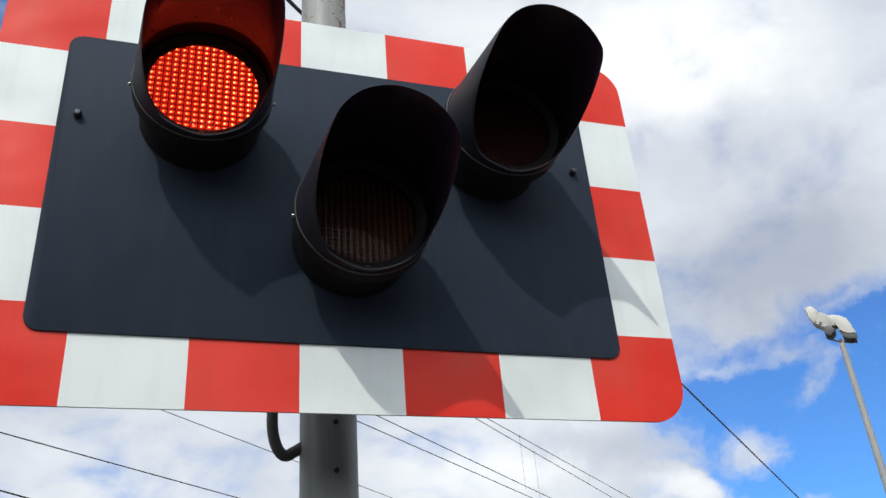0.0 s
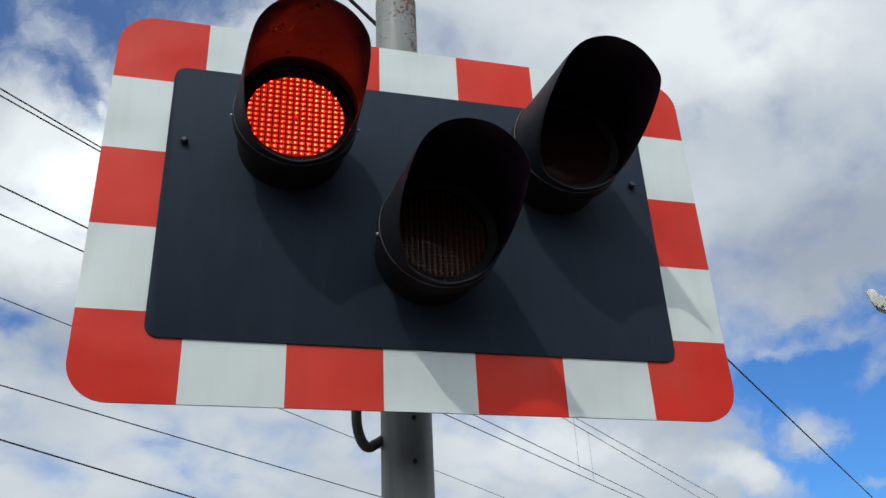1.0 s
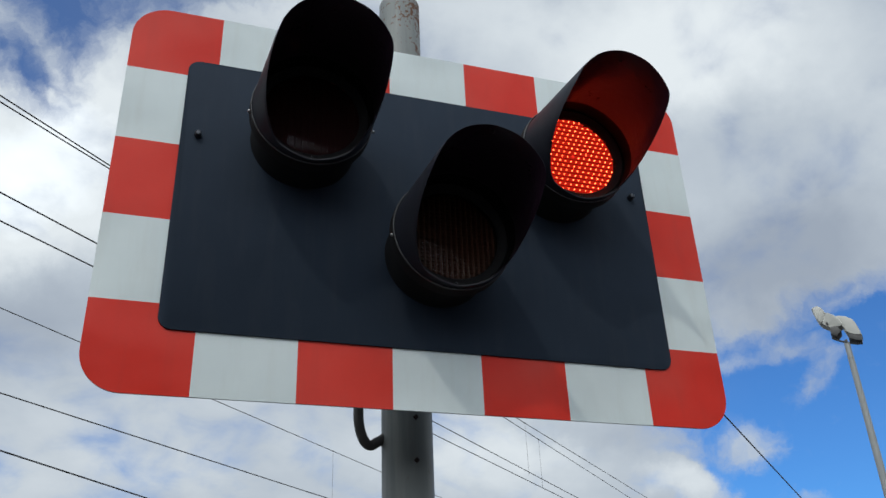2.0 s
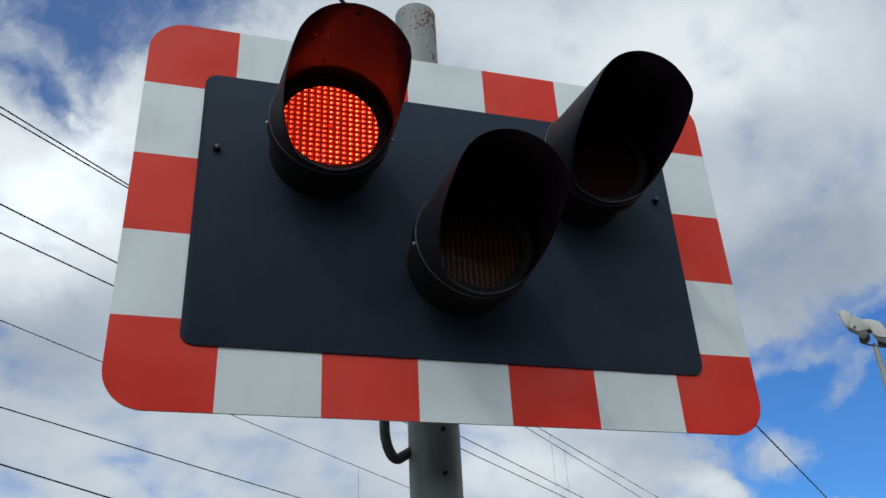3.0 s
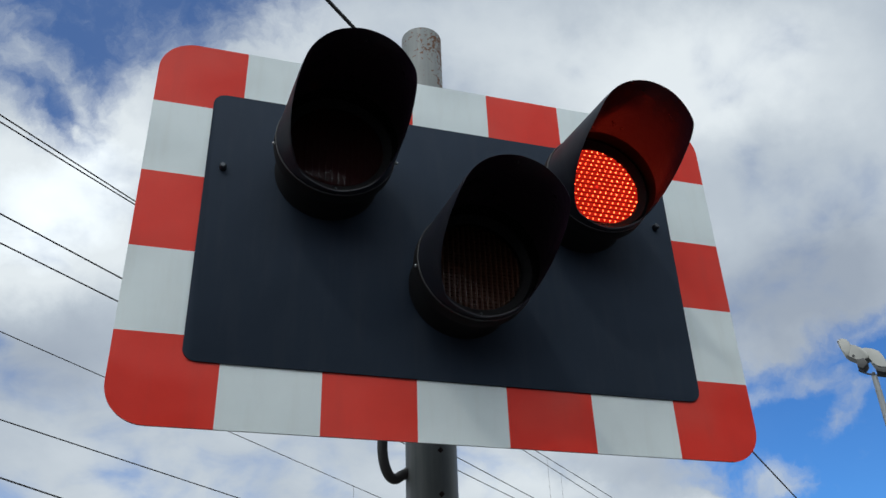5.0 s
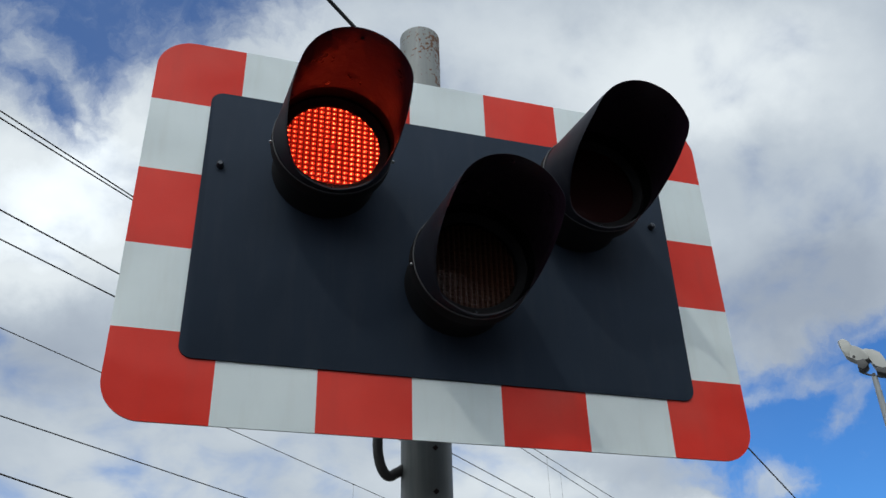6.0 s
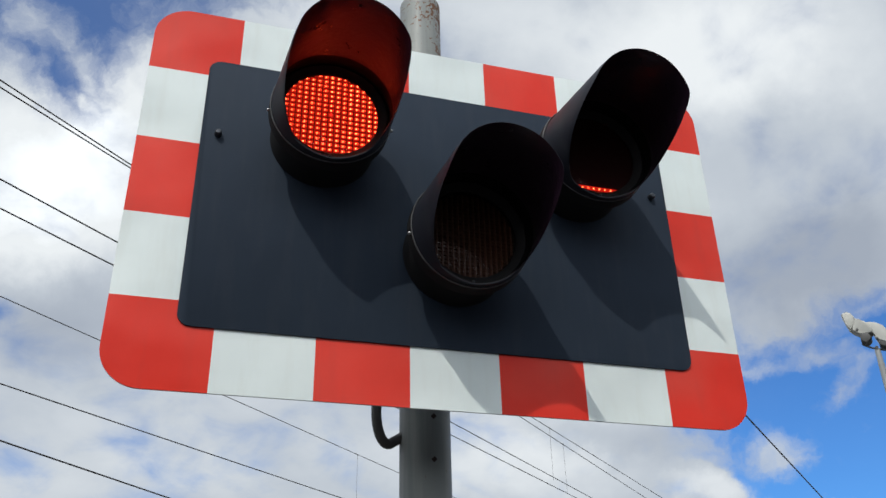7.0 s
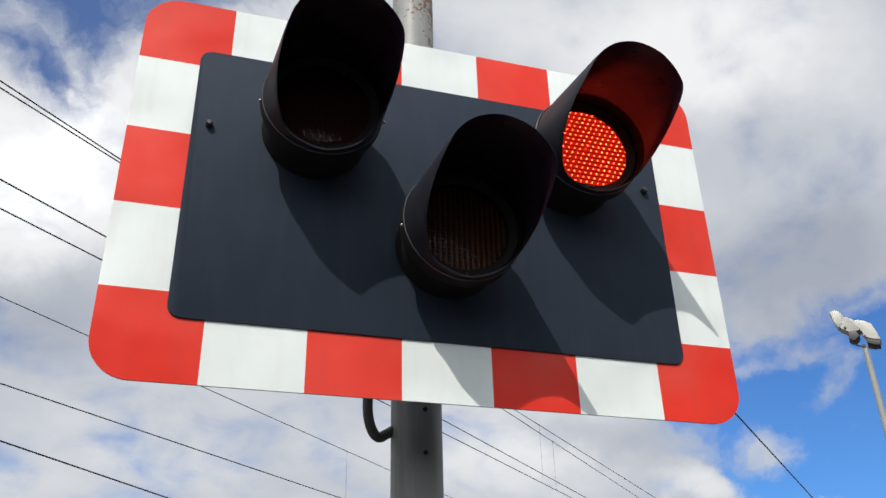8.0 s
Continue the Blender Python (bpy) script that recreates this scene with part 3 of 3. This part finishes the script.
wire((-3.004, 9.824, 5.5), (2.886, 15.869, 5.5), 0.0075, 3, 5)
wire((-3.907, 11.681, 5.5), (-0.420, 16.476, 5.5), 0.0115, 4, 6)
wire((-0.116, 1.169, 4.5), (9.350, 10.118, 4.5), 0.0075, 1.2, 3, name="overhead_cable", label="black overhead cable crossing behind the signal")


# ---- floodlight mast ----
def shell(pts, half, bevel=0.018, shift=0.0):
    """A rounded sheet metal form: its side outline about the mast's axis, drawn across to both sides."""
    return plate(bmesh.new(), pts, shift - half, shift + half, bevel)


def floodlight_mast():
    mast = new("floodlight_mast")
    mast.matrix_world = pose(12.995, 11.995, -0.04, 0, 0, -44.8)
    tagged(mast, "tall grey steel mast carrying two floodlights", "light mast")
    part("pole", lathe(bmesh.new(), [(0, 0), (0.10, 0), (0.10, 0.5), (0.074, 5.0), (0.060, 7.86), (0.064, 7.865), (0.064, 7.90), (0.055, 7.91), (0.055, 8.21), (0.051, 8.225), (0, 8.225)], "z", 24), MAST, mast, "", True)
    part("crossarm", tube(bmesh.new(), [(-0.25, -0.02, 8.385), (-0.22, -0.02, 8.345), (-0.10, -0.01, 8.27), (-0.01, 0, 8.235), (0.10, 0.01, 8.19), (0.21, 0.02, 8.155), (0.245, 0.02, 8.18)], 0.020, 10), DARK, mast, "dark steel bracket arm", True)
    part("pivot", lathe(bmesh.new(), [(0, -0.075), (0.030, -0.075), (0.034, -0.065), (0.034, 0.065), (0.030, 0.075), (0, 0.075)], steps=20, at=(-0.005, 0, 8.24)), DARK, mast, "", True)
    tall = part("floodlight", shell([(-0.275, 8.93), (-0.19, 8.885), (-0.10, 8.82), (-0.03, 8.72), (0.01, 8.61), (-0.02, 8.55), (-0.10, 8.555), (-0.22, 8.545), (-0.29, 8.61), (-0.385, 8.685), (-0.30, 8.78), (-0.265, 8.86)], 0.15), GREY, mast, "pale grey floodlight with a long visor", True)
    part("visor", shell([(-0.505, 9.06), (-0.45, 9.095), (-0.385, 9.10), (-0.325, 9.06), (-0.282, 8.99), (-0.262, 8.90), (-0.272, 8.83), (-0.315, 8.765), (-0.395, 8.70), (-0.425, 8.74), (-0.455, 8.84)], 0.138), GREY, tall, "", True)
    part("gear_box", shell([(-0.235, 8.57), (-0.10, 8.575), (-0.045, 8.455), (-0.075, 8.41), (-0.165, 8.35), (-0.255, 8.425)], 0.165, 0.012), DARK, tall, "dark cast gear box", True)
    part("knob", lathe(bmesh.new(), [(0, -0.185), (0.022, -0.185), (0.027, -0.175), (0.027, -0.12)], steps=16, at=(-0.275, 0, 8.66)), DARK, tall, "", True)
    low = part("floodlight", shell([(-0.115, 8.80), (-0.02, 8.805), (0.11, 8.755), (0.22, 8.67), (0.265, 8.56), (0.295, 8.42), (0.322, 8.285), (0.19, 8.33), (0.065, 8.385), (0.015, 8.53), (-0.03, 8.70)], 0.17, 0.018, 0.05), GREY, mast, "pale grey floodlight facing down", True)
    part("front_glass", shell([(0.068, 8.392), (0.315, 8.290), (0.292, 8.19), (0.20, 8.205), (0.062, 8.280)], 0.155, 0.010, 0.05), DARK, low, "dark glazed front", True)
    part("hinge", lathe(bmesh.new(), [(0, -0.15), (0.022, -0.15), (0.025, -0.14), (0.025, -0.1)], steps=16, at=(0.035, 0, 8.44)), MAST, low, "", True)


floodlight_mast()


# ---- the cloud that drifts off the sun ----
def drifting_cloud():
    bm = bmesh.new()
    n, m = 44, 24
    grid = [[bm.verts.new((-10 + 110 * i / n, -30 + 60 * j / m, 3.0 * noise.noise((i * 0.21, j * 0.27, 3.1)))) for j in range(m + 1)] for i in range(n + 1)]
    for i in range(n):
        for j in range(m):
            bm.faces.new((grid[i][j], grid[i + 1][j], grid[i + 1][j + 1], grid[i][j + 1]))
    bank = part("drifting_cloud", bm, VAPOUR, None, "", True)
    return tagged(bank, "thin white cloud bank drifting off the sun", "cloud")


CLOUD = drifting_cloud()


# ---- what moves ----
FLASH = 0.742
RIGHT_ON = [0.327 + FLASH * k for k in range(11)]
LEFT_ON = [-0.036 + FLASH * k for k in range(12)]
AWAY = -165.0


def turn_rows(starts, stops, place, lit):
    """Rows for one row of diodes: it faces out while its lamp is on, and is turned away while it is off."""
    rows = [(0.0, pose(*place, 0 if lit else AWAY))]
    for t, on in sorted([(t, True) for t in starts] + [(t, False) for t in stops]):
        f = math.ceil(t * FPS - 1e-6)
        if f < 2 or f > 8 * FPS - 2:
            continue
        for k, part_way in enumerate((1.0, 0.5, 0.0) if on else (0.0, 0.5, 1.0)):
            rows.append(((f - 1 + k) / FPS, pose(*place, AWAY * part_way)))
    rows.append((8.0, rows[-1][1]))
    return rows


def motions():
    for row, z in DIODES["left"]:
        walk(row, turn_rows(LEFT_ON, RIGHT_ON, tuple(row.location), True))
    for row, z in DIODES["right"]:
        early = 0.045 if z < -0.080 else 0.0
        walk(row, turn_rows([t - (early if 7.0 < t < 7.1 else 0) for t in RIGHT_ON], LEFT_ON, tuple(row.location), False))
    far = TO_SUN * 300
    side = Vector((0, 0, 1)).cross(TO_SUN).normalized()
    turn = Matrix((side, TO_SUN.cross(side), TO_SUN)).transposed().to_4x4()
    walk(CLOUD, [(t, Matrix.Translation(far - side * (80 - 10 * t)) @ turn) for t in (0, 4, 8)])


motions()
